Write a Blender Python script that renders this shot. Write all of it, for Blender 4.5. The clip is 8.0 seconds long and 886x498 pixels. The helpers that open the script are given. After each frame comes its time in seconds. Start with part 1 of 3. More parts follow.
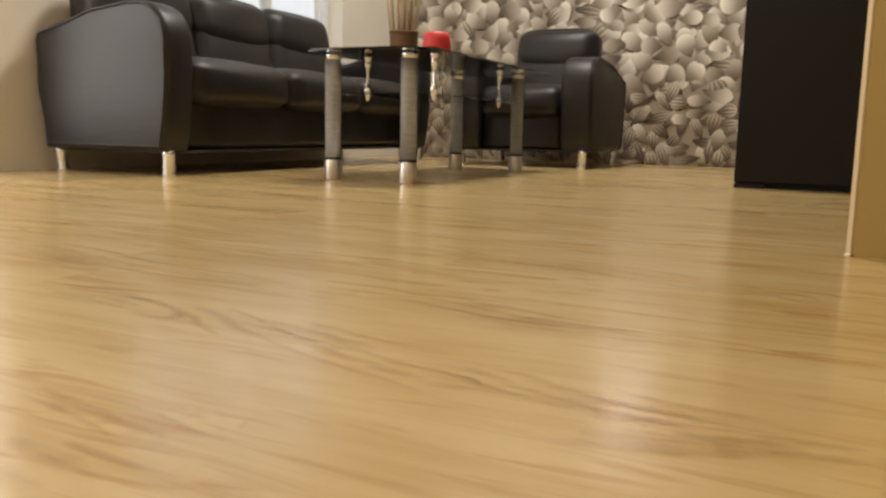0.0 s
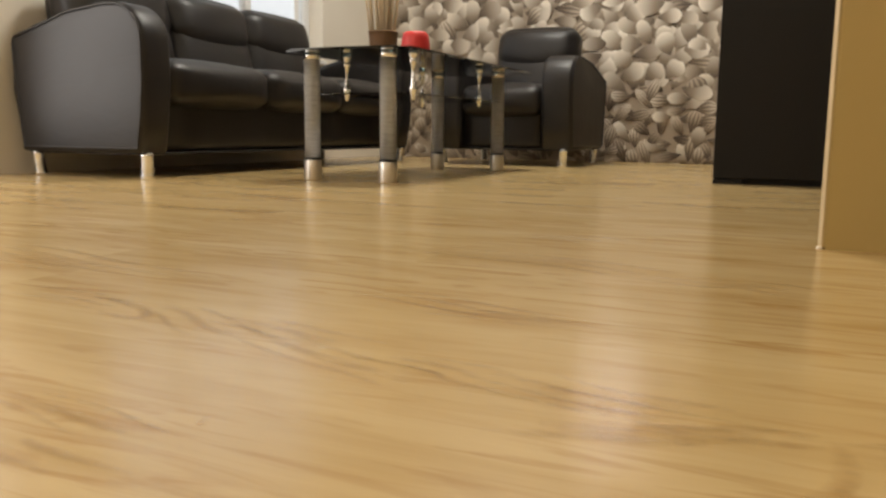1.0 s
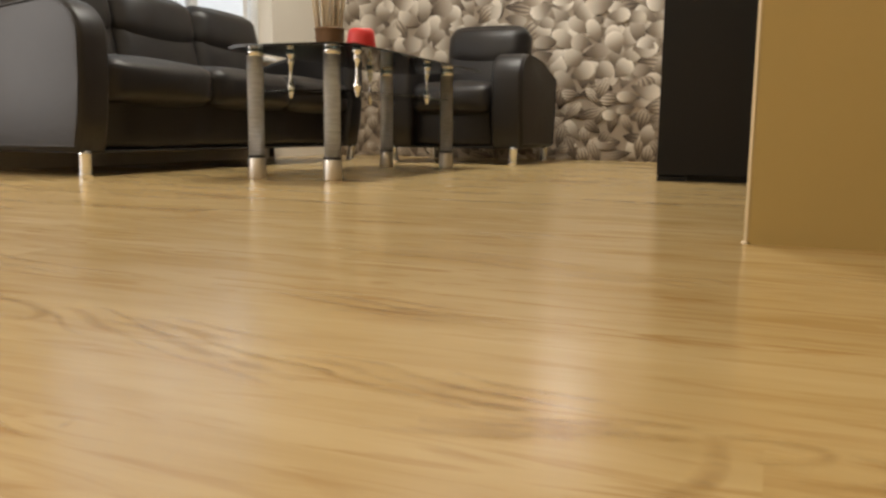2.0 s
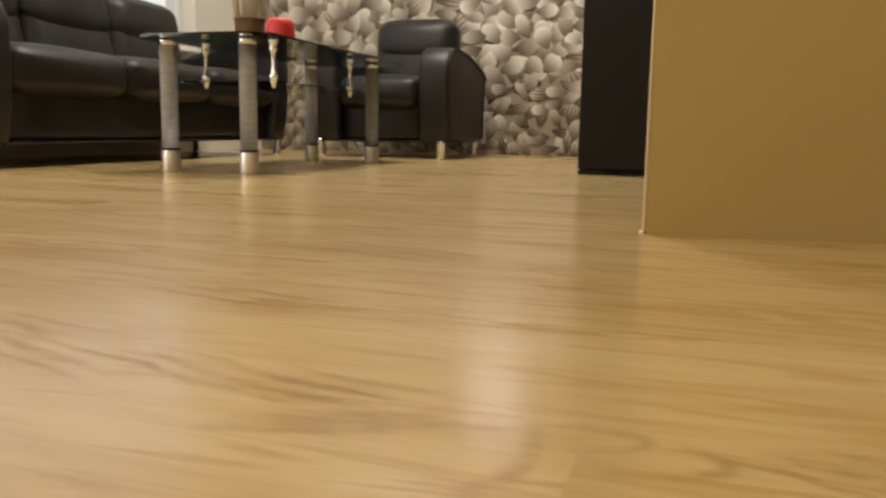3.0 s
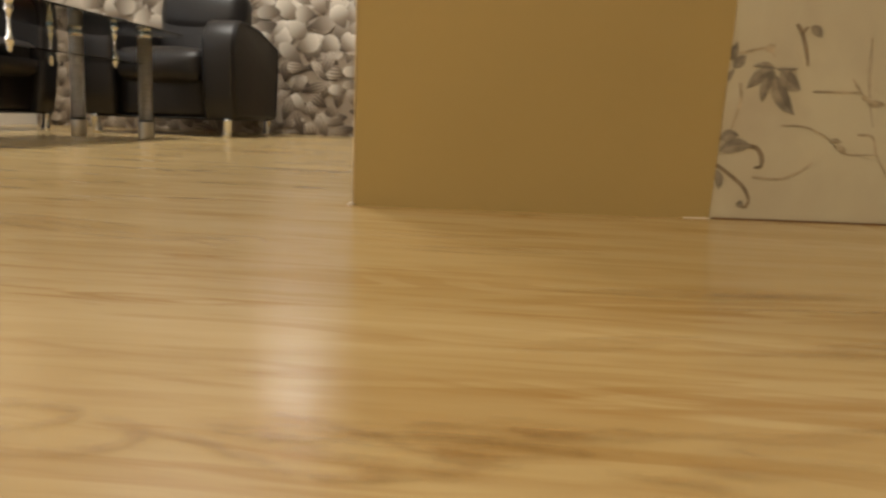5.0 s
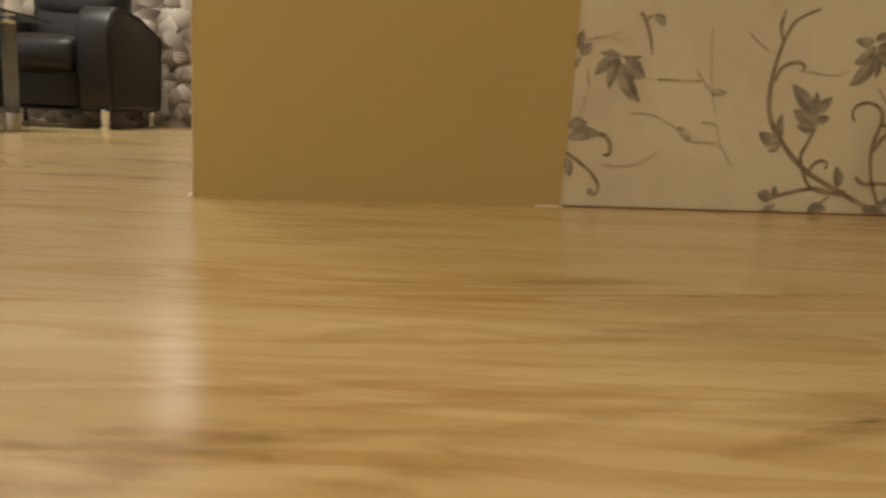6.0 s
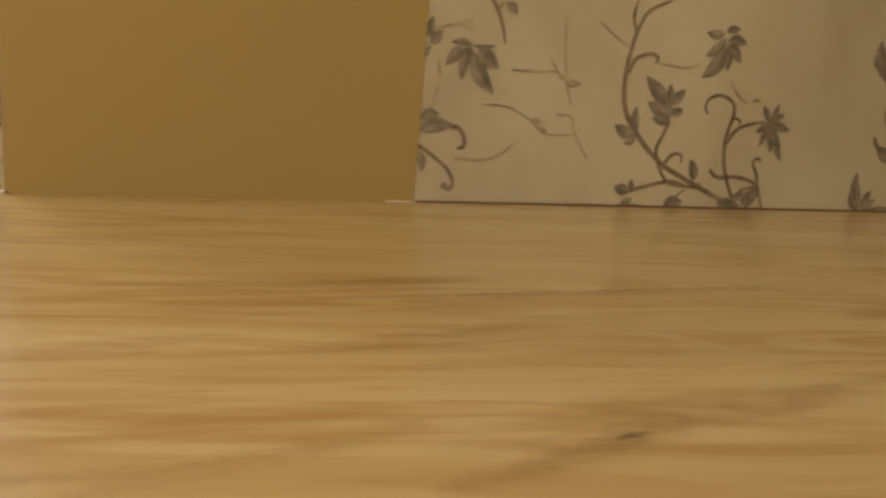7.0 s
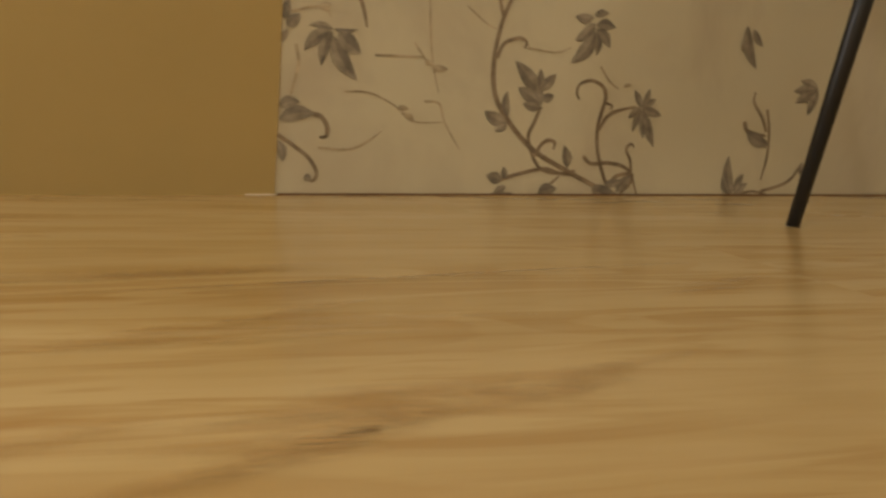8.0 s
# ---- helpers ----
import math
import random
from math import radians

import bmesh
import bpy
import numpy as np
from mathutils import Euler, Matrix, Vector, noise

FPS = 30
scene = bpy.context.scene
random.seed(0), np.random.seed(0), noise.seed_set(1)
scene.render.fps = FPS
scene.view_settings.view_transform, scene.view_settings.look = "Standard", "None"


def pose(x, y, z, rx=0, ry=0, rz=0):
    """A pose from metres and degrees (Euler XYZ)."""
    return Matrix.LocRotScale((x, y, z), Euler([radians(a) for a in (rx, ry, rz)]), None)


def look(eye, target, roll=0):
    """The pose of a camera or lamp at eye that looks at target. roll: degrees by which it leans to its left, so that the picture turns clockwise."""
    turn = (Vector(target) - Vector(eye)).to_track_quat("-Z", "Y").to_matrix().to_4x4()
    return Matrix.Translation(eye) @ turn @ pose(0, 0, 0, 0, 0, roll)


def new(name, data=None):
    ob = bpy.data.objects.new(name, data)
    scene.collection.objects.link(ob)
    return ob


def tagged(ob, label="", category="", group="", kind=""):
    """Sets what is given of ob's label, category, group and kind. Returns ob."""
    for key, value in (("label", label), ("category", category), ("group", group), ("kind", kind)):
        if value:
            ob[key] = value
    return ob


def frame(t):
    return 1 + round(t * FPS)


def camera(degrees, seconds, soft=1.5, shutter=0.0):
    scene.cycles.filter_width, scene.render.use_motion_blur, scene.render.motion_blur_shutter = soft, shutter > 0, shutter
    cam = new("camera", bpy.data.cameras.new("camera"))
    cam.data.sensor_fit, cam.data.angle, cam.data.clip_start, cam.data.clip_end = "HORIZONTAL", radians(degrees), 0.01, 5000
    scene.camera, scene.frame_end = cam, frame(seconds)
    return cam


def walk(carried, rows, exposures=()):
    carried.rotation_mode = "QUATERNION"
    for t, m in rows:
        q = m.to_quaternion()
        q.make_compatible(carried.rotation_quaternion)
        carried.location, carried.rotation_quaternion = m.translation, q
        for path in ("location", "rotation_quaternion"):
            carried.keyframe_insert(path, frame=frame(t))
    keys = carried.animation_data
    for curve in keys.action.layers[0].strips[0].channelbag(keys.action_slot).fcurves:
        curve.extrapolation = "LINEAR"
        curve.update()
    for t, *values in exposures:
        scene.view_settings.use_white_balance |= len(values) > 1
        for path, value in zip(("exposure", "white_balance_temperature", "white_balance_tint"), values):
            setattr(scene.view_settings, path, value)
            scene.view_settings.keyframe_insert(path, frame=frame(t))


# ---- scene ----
cam = camera(56.88, 8.0, soft=2.6, shutter=0.5)
PATH = [
    (0, (0.0186, 0.0233, 0.1769), (-0.8093, 1.8212, -0.1098), 1.19),
    (0.5, (0.0234, 0.0227, 0.1756), (-0.7912, 1.8267, -0.1109), 1.25),
    (1, (0.0350, 0.0284, 0.1731), (-0.7621, 1.8404, -0.1122), 0.63),
    (2.5, (0.1041, 0.0785, 0.1645), (-0.5392, 1.9500, -0.1249), 0.92),
    (3, (0.1351, 0.1046, 0.1580), (-0.4398, 1.9975, -0.1354), 0.91),
    (3.5, (0.1736, 0.1270, 0.1534), (-0.3262, 2.0405, -0.1443), 1.06),
    (4, (0.2164, 0.1533, 0.1447), (-0.1863, 2.0891, -0.1563), 1.60),
    (4.5, (0.2632, 0.1700, 0.1394), (-0.0233, 2.1248, -0.1710), 2.00),
    (6, (0.3999, 0.2270, 0.1287), (0.4459, 2.2001, -0.1945), 2.32),
    (6.5, (0.4446, 0.2395, 0.1241), (0.5930, 2.2088, -0.1918), 2.49),
    (7, (0.4844, 0.2824, 0.1200), (0.7581, 2.2384, -0.1948), 2.53),
    (7.5, (0.5274, 0.2973, 0.1132), (0.8986, 2.2381, -0.1962), 2.24),
    (8, (0.5668, 0.3136, 0.1036), (1.0276, 2.2358, -0.2011), 1.72),
]
walk(cam, [(t, look(eye, target, roll)) for t, eye, target, roll in PATH])

# ---- light ----
world = bpy.data.worlds.new("world")
scene.world = world
world.use_nodes = True
sky = world.node_tree.nodes.new("ShaderNodeTexSky")
sky.sky_type = "NISHITA"
sky.sun_disc = False
sky.sun_elevation, sky.sun_rotation = radians(40), radians(200)
world.node_tree.links.new(sky.outputs[0], world.node_tree.nodes["Background"].inputs[0])
world.node_tree.nodes["Background"].inputs[1].default_value = 0.12
scene.view_settings.exposure = 0.0


def lamp(name, m, sx, sy, watts, colour):
    data = bpy.data.lights.new(name, "AREA")
    data.shape, data.size, data.size_y, data.energy, data.color = "RECTANGLE", sx, sy, watts, colour
    ob = new(name, data)
    ob.matrix_world = m
    return ob


WARM = (1.0, 0.865, 0.655)
MILD = (1.0, 0.95, 0.85)
# The ceiling lamps are unseen, added to light the room.
lamp("ceiling_lamp_light", pose(-1.2, 3.45, 2.64), 0.6, 0.6, 66, MILD)
lamp("wall_lamp_light", pose(-0.95, 4.78, 1.50, -25, 0, 0), 0.30, 0.08, 1.3, MILD)
lamp("ceiling_lamp_light", pose(-1.0, -0.9, 2.64), 0.6, 0.6, 44, WARM)
# Added east lamp, set so the stool seat shades the wallpaper.
lamp("ceiling_lamp_light", pose(2.1, -0.8, 2.64), 0.45, 0.45, 14, (1.0, 0.83, 0.59))
# Unseen opening on the west side, added to brighten the sofa's arm.
lamp("balcony_door_light", pose(-2.66, 1.20, 1.10, 0, -90, 0), 1.9, 1.45, 30, (1.0, 0.90, 0.81))

# ---- materials ----


def shader(name, colour, rough=0.5, metal=0.0, **more):
    m = bpy.data.materials.new(name)
    m.use_nodes = True
    b = m.node_tree.nodes["Principled BSDF"]
    b.inputs["Base Color"].default_value = (*colour, 1)
    b.inputs["Roughness"].default_value = rough
    b.inputs["Metallic"].default_value = metal
    for key, value in more.items():
        b.inputs[key.replace("_", " ")].default_value = value
    return m


def add(m, kind, **values):
    n = m.node_tree.nodes.new(kind)
    for key, value in values.items():
        if key in n.inputs:
            n.inputs[key].default_value = value
    return n


def join(m, a, b):
    m.node_tree.links.new(a, b)


def bsdf(m):
    return m.node_tree.nodes["Principled BSDF"]


def coords(m, scale, turn=0.0, kind="Object"):
    t, p = add(m, "ShaderNodeTexCoord"), add(m, "ShaderNodeMapping")
    p.inputs["Scale"].default_value = scale
    p.inputs["Rotation"].default_value = (0, 0, turn)
    join(m, t.outputs[kind], p.inputs["Vector"])
    return p.outputs["Vector"]


def noise_tex(m, where, scale, detail=4.0, rough=0.55, distort=0.0):
    n = add(m, "ShaderNodeTexNoise", Scale=scale, Detail=detail, Roughness=rough, Distortion=distort)
    join(m, where, n.inputs["Vector"])
    return n.outputs["Fac"]


def ramp(m, fac, *stops):
    r = add(m, "ShaderNodeValToRGB")
    while len(r.color_ramp.elements) < len(stops):
        r.color_ramp.elements.new(0.5)
    for e, (at, colour) in zip(r.color_ramp.elements, stops):
        e.position, e.color = at, (*colour, 1)
    join(m, fac, r.inputs["Fac"])
    return r.outputs["Color"]


def mix(m, fac, a, b, how="MIX"):
    n = m.node_tree.nodes.new("ShaderNodeMix")
    n.data_type, n.blend_type = "RGBA", how
    for socket, value in ((n.inputs[0], fac), (n.inputs[6], a), (n.inputs[7], b)):
        if isinstance(value, (int, float)):
            socket.default_value = value
        elif isinstance(value, tuple):
            socket.default_value = (*value, 1)
        else:
            join(m, value, socket)
    return n.outputs[2]


def bumped(m, height, strength, distance):
    b = add(m, "ShaderNodeBump", Strength=strength, Distance=distance)
    join(m, height, b.inputs["Height"])
    join(m, b.outputs["Normal"], bsdf(m).inputs["Normal"])


def rough_by(m, fac, low, high):
    r = add(m, "ShaderNodeMapRange")
    r.inputs["To Min"].default_value, r.inputs["To Max"].default_value = low, high
    join(m, fac, r.inputs["Value"])
    join(m, r.outputs[0], bsdf(m).inputs["Roughness"])


def plaster(name, colour, dark):
    m = shader(name, colour, 0.7)
    w = coords(m, (1, 1, 1))
    big, fine = noise_tex(m, w, 1.6, 3), noise_tex(m, w, 60, 5)
    c = ramp(m, big, (0.3, dark), (0.7, colour))
    join(m, c, bsdf(m).inputs["Base Color"])
    bumped(m, fine, 0.15, 0.002)
    rough_by(m, fine, 0.6, 0.8)
    return m


def leather(name, colour):
    m = shader(name, colour, 0.42)
    w = coords(m, (1, 1, 1))
    v = add(m, "ShaderNodeTexVoronoi", Scale=220.0)
    join(m, w, v.inputs["Vector"])
    big = noise_tex(m, w, 5, 4)
    join(m, ramp(m, big, (0.3, tuple(c * 0.75 for c in colour)), (0.75, tuple(c * 1.35 for c in colour))), bsdf(m).inputs["Base Color"])
    rough_by(m, big, 0.36, 0.52)
    folds = noise_tex(m, coords(m, (1.0, 1.0, 2.2)), 6.0, 3, 0.5, 1.2)
    soft = add(m, "ShaderNodeBump", Strength=0.16, Distance=0.010)
    join(m, folds, soft.inputs["Height"])
    grain = add(m, "ShaderNodeBump", Strength=0.12, Distance=0.0012)
    join(m, v.outputs["Distance"], grain.inputs["Height"])
    join(m, soft.outputs["Normal"], grain.inputs["Normal"])
    join(m, grain.outputs["Normal"], bsdf(m).inputs["Normal"])
    return m


def laminate():
    m = shader("oak_laminate", (0.5, 0.33, 0.15), 0.3)
    t = add(m, "ShaderNodeTexCoord")
    info = add(m, "ShaderNodeObjectInfo")
    shift = add(m, "ShaderNodeVectorMath")
    shift.operation = "MULTIPLY_ADD"
    spread = add(m, "ShaderNodeCombineXYZ")
    for k, f in enumerate((37.0, 11.0, 5.0)):
        s = add(m, "ShaderNodeMath")
        s.operation = "MULTIPLY"
        s.inputs[1].default_value = f
        join(m, info.outputs["Random"], s.inputs[0])
        join(m, s.outputs[0], spread.inputs[k])
    shift.inputs[1].default_value = (1, 1, 1)
    join(m, t.outputs["Object"], shift.inputs[0])
    join(m, spread.outputs[0], shift.inputs[2])

    def scaled(sx, sy):
        p = add(m, "ShaderNodeMapping")
        p.inputs["Scale"].default_value = (sx, sy, 1)
        join(m, shift.outputs[0], p.inputs["Vector"])
        return p.outputs["Vector"]

    broad = noise_tex(m, scaled(1.1, 6.0), 1.6, 3, 0.5, 0.6)
    streak = noise_tex(m, scaled(1.7, 11.0), 2.0, 3, 0.55, 0.9)
    fine = noise_tex(m, scaled(2.2, 50.0), 2.0, 2, 0.5, 0.4)
    flame = noise_tex(m, scaled(2.6, 18.0), 2.0, 3, 0.55, 1.4)
    where = noise_tex(m, scaled(1.3, 5.0), 1.5, 2)
    other = noise_tex(m, scaled(0.9, 4.0), 1.9, 2)
    hill = noise_tex(m, scaled(0.95, 5.5), 1.3, 2.5, 0.45, 0.5)
    turns = add(m, "ShaderNodeMath")
    turns.operation = "MULTIPLY"
    turns.inputs[1].default_value = 80.0
    join(m, hill, turns.inputs[0])
    wavy = add(m, "ShaderNodeMath")
    wavy.operation = "SINE"
    join(m, turns.outputs[0], wavy.inputs[0])
    c = ramp(m, broad, (0.30, (0.480, 0.338, 0.146)), (0.52, (0.535, 0.394, 0.186)), (0.75, (0.580, 0.442, 0.228)))
    c = mix(m, 0.31, c, ramp(m, streak, (0.32, (0.400, 0.256, 0.088)), (0.52, (0.535, 0.392, 0.184)), (0.74, (0.625, 0.490, 0.268))))
    c = mix(m, 0.07, c, ramp(m, fine, (0.32, (0.360, 0.220, 0.078)), (0.50, (0.535, 0.394, 0.186)), (0.72, (0.620, 0.490, 0.270))))
    rings = mix(m, ramp(m, where, (0.48, (0, 0, 0)), (0.62, (0.8, 0.8, 0.8))), (1.0, 1.0, 1.0), ramp(m, wavy.outputs[0], (0.0, (0.78, 0.67, 0.53)), (0.5, (1, 1, 1))))
    c = mix(m, 0.7, c, rings, "MULTIPLY")
    patch = mix(m, 1.0, ramp(m, other, (0.42, (0.12, 0.12, 0.12)), (0.60, (0.75, 0.75, 0.75))), ramp(m, flame, (0.50, (0, 0, 0)), (0.66, (1, 1, 1))), "MULTIPLY")
    c = mix(m, patch, c, (0.375, 0.218, 0.072))
    tone = ramp(m, info.outputs["Random"], (0.0, (0.975, 0.965, 0.955)), (1.0, (1.01, 1.01, 1.01)))
    c = mix(m, 1.0, c, tone, "MULTIPLY")
    join(m, c, bsdf(m).inputs["Base Color"])
    rough_by(m, broad, 0.19, 0.235)
    return m


def chrome():
    m = shader("chrome", (0.80, 0.81, 0.83), 0.16, 1.0)
    rough_by(m, noise_tex(m, coords(m, (1, 1, 1)), 40, 3), 0.1, 0.24)
    return m


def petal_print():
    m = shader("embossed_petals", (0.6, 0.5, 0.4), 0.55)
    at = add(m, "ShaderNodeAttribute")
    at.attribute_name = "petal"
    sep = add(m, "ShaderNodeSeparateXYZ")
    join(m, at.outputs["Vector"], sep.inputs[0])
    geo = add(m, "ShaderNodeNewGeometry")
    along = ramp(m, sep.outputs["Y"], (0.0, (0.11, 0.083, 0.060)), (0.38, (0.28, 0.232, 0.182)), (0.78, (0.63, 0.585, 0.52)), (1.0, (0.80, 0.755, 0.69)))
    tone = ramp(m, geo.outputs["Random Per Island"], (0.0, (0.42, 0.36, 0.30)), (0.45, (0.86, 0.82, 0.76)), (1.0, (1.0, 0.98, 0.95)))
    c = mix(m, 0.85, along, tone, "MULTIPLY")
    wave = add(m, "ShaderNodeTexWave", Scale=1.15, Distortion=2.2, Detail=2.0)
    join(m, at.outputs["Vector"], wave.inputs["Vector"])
    # Dark veins: leaf print that also paints shade onto the low wall.
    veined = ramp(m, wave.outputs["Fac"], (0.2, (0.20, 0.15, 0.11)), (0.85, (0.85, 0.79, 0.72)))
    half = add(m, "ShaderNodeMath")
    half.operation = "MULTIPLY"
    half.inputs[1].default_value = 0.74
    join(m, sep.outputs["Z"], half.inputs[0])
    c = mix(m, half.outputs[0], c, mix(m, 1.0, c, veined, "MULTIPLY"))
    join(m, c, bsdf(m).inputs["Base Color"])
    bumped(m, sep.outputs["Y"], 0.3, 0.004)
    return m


def glass(name, colour, rough=0.02, ior=1.45):
    m = shader(name, colour, rough, 0.0, Transmission_Weight=1.0, IOR=ior)
    return m


WALL = plaster("cream_paint", (0.74, 0.69, 0.60), (0.69, 0.63, 0.54))
BROWN = plaster("ochre_brown_paint", (0.44, 0.328, 0.126), (0.40, 0.297, 0.112))
EDGE = plaster("pale_pier_end", (0.60, 0.48, 0.30), (0.48, 0.37, 0.20))
PAPER = plaster("cream_wallpaper", (0.63, 0.585, 0.435), (0.56, 0.515, 0.375))
stain = noise_tex(PAPER, coords(PAPER, (1, 1, 0.6)), 5.5, 4, 0.6, 0.5)
old = bsdf(PAPER).inputs["Base Color"].links[0].from_socket
join(PAPER, mix(PAPER, ramp(PAPER, stain, (0.46, (0, 0, 0)), (0.72, (0.6, 0.6, 0.6))), old, (0.46, 0.40, 0.30)), bsdf(PAPER).inputs["Base Color"])
CEIL = plaster("white_ceiling_paint", (0.78, 0.76, 0.72), (0.74, 0.72, 0.68))
OAK = laminate()
bsdf(OAK).inputs["Specular IOR Level"].default_value = 0.5
LEATHER = leather("black_leather", (0.0115, 0.0098, 0.0094))
bsdf(LEATHER).inputs["Specular IOR Level"].default_value = 0.44
CHROME = chrome()
BRUSHED = shader("brushed_steel", (0.70, 0.66, 0.60), 0.42, 1.0)
PETALS = petal_print()
BACKING = shader("wallpaper_ground", (0.30, 0.24, 0.18), 0.7)
INK = shader("grey_leaf_print", (0.185, 0.162, 0.128), 0.6)
INK_LIGHT = shader("pale_grey_leaf_print", (0.245, 0.215, 0.165), 0.6)
VINE = shader("brown_vine_print", (0.215, 0.168, 0.115), 0.6)
FAINT = shader("faint_twig_print", (0.37, 0.31, 0.215), 0.6)
BLACK = shader("black_satin_laminate", (0.0068, 0.006, 0.0055), 0.45, 0.0, Specular_IOR_Level=0.22)
SMOKED = glass("smoked_glass", (0.05, 0.07, 0.07))
CLEAR = glass("clear_shelf_glass", (0.75, 0.85, 0.82))
ACRYLIC = shader("clear_acrylic", (0.80, 0.79, 0.77), 0.16, 0.0, Transmission_Weight=0.80, IOR=1.16)
RED = shader("red_plastic", (0.66, 0.035, 0.03), 0.48)
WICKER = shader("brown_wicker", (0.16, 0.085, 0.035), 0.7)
REED = shader("pale_reed", (0.72, 0.60, 0.42), 0.6)
STEEL = shader("black_steel", (0.02, 0.02, 0.02), 0.35, 0.4)
WHITE = shader("white_window_frame", (0.75, 0.75, 0.74), 0.4)
PANE = glass("window_glass", (0.97, 0.98, 0.98))
CAULK = shader("white_filler", (0.68, 0.60, 0.48), 0.8)
turned = noise_tex(ACRYLIC, coords(ACRYLIC, (0.15, 0.15, 1)), 95, 4, 0.75)
rough_by(ACRYLIC, turned, 0.22, 0.46)
bumped(ACRYLIC, turned, 0.12, 0.002)
join(ACRYLIC, ramp(ACRYLIC, turned, (0.36, (0.62, 0.61, 0.59)), (0.60, (0.90, 0.89, 0.88))), bsdf(ACRYLIC).inputs["Base Color"])
for inked in (INK, INK_LIGHT, VINE, FAINT):
    n = noise_tex(inked, coords(inked, (1, 1, 1)), 45, 4)
    base = tuple(bsdf(inked).inputs["Base Color"].default_value)[:3]
    join(inked, ramp(inked, n, (0.3, tuple(c * 0.7 for c in base)), (0.7, tuple(min(1, c * 1.7) for c in base))), bsdf(inked).inputs["Base Color"])
for plain, scale in ((WICKER, 120), (REED, 60), (STEEL, 30), (RED, 20)):
    rough_by(plain, noise_tex(plain, coords(plain, (1, 1, 1)), scale, 4), bsdf(plain).inputs["Roughness"].default_value * 0.8, bsdf(plain).inputs["Roughness"].default_value * 1.25)

# ---- mesh helpers ----


def mesh_of(name, bm, material, smooth=True):
    data = bpy.data.meshes.new(name)
    bmesh.ops.recalc_face_normals(bm, faces=bm.faces)
    bm.to_mesh(data)
    bm.free()
    data.materials.append(material)
    for p in data.polygons:
        p.use_smooth = smooth
    return data


def part(name, bm, material, parent=None, label="", smooth=True):
    ob = new(name, mesh_of(name, bm, material, smooth))
    ob.parent = parent
    return tagged(ob, label)


def box(x0, x1, y0, y1, z0, z1, bevel=0.0, segments=2):
    bm = bmesh.new()
    bmesh.ops.create_cube(bm, size=1.0)
    for v in bm.verts:
        v.co = ((x0 + x1) / 2 + v.co.x * (x1 - x0), (y0 + y1) / 2 + v.co.y * (y1 - y0), (z0 + z1) / 2 + v.co.z * (z1 - z0))
    if bevel:
        bmesh.ops.bevel(bm, geom=bm.edges[:], offset=bevel, segments=segments, profile=0.5, affect="EDGES")
    return bm


def soft_box(cx, cy, cz, hx, hy, hz, r, cuts=12, puff=(0, 0, 0)):
    """A padded block: rounded edges of radius r, faces swollen by puff."""
    bm = bmesh.new()
    bmesh.ops.create_cube(bm, size=2.0)
    bmesh.ops.subdivide_edges(bm, edges=bm.edges[:], cuts=cuts, use_grid_fill=True)
    h = Vector((hx, hy, hz))
    for v in bm.verts:
        u = v.co.copy()
        p = Vector([u[k] * h[k] for k in range(3)])
        inner = Vector([max(-(h[k] - r), min(h[k] - r, p[k])) for k in range(3)])
        way = p - inner
        if way.length > 1e-6:
            p = inner + way.normalized() * min(r, way.length * 1.0) if way.length < r else inner + way.normalized() * r
        for k in range(3):
            a, b = (k + 1) % 3, (k + 2) % 3
            p[k] += u[k] * puff[k] * (1 - u[a] ** 2) * (1 - u[b] ** 2)
        v.co = p + Vector((cx, cy, cz))
    return bm


def prism(profile, x0, x1, bevel=0.0, segments=3):
    """A (y, z) outline swept from x0 to x1, its rim rounded."""
    bm = bmesh.new()
    a = bm.faces.new([bm.verts.new((x0, y, z)) for y, z in profile])
    out = bmesh.ops.extrude_face_region(bm, geom=[a])
    for g in out["geom"]:
        if isinstance(g, bmesh.types.BMVert):
            g.co.x = x1
    if bevel:
        rim = [e for e in bm.edges if abs(e.verts[0].co.x - e.verts[1].co.x) < 1e-6]
        bmesh.ops.bevel(bm, geom=rim, offset=bevel, segments=segments, profile=0.5, affect="EDGES")
    return bm


def lathe(profile, sides=24, centre=(0, 0, 0)):
    """(radius, z) points turned about the z axis."""
    bm = bmesh.new()
    rings = []
    for r, z in profile:
        rings.append([bm.verts.new((centre[0] + r * math.cos(2 * math.pi * k / sides), centre[1] + r * math.sin(2 * math.pi * k / sides), centre[2] + z)) for k in range(sides)])
    for a, b in zip(rings, rings[1:]):
        for k in range(sides):
            bm.faces.new((a[k], a[(k + 1) % sides], b[(k + 1) % sides], b[k]))
    bm.faces.new(rings[0][::-1])
    bm.faces.new(rings[-1])
    return bm


def tube(outer, inner, z0, z1, centre, sides=28):
    """An upright tube with a real bore."""
    bm = bmesh.new()
    rings = [[bm.verts.new((centre[0] + r * math.cos(2 * math.pi * k / sides), centre[1] + r * math.sin(2 * math.pi * k / sides), z)) for k in range(sides)] for r, z in ((outer, z0), (outer, z1), (inner, z1), (inner, z0))]
    for a, b in zip(rings, rings[1:] + rings[:1]):
        for k in range(sides):
            bm.faces.new((a[k], a[(k + 1) % sides], b[(k + 1) % sides], b[k]))
    return bm


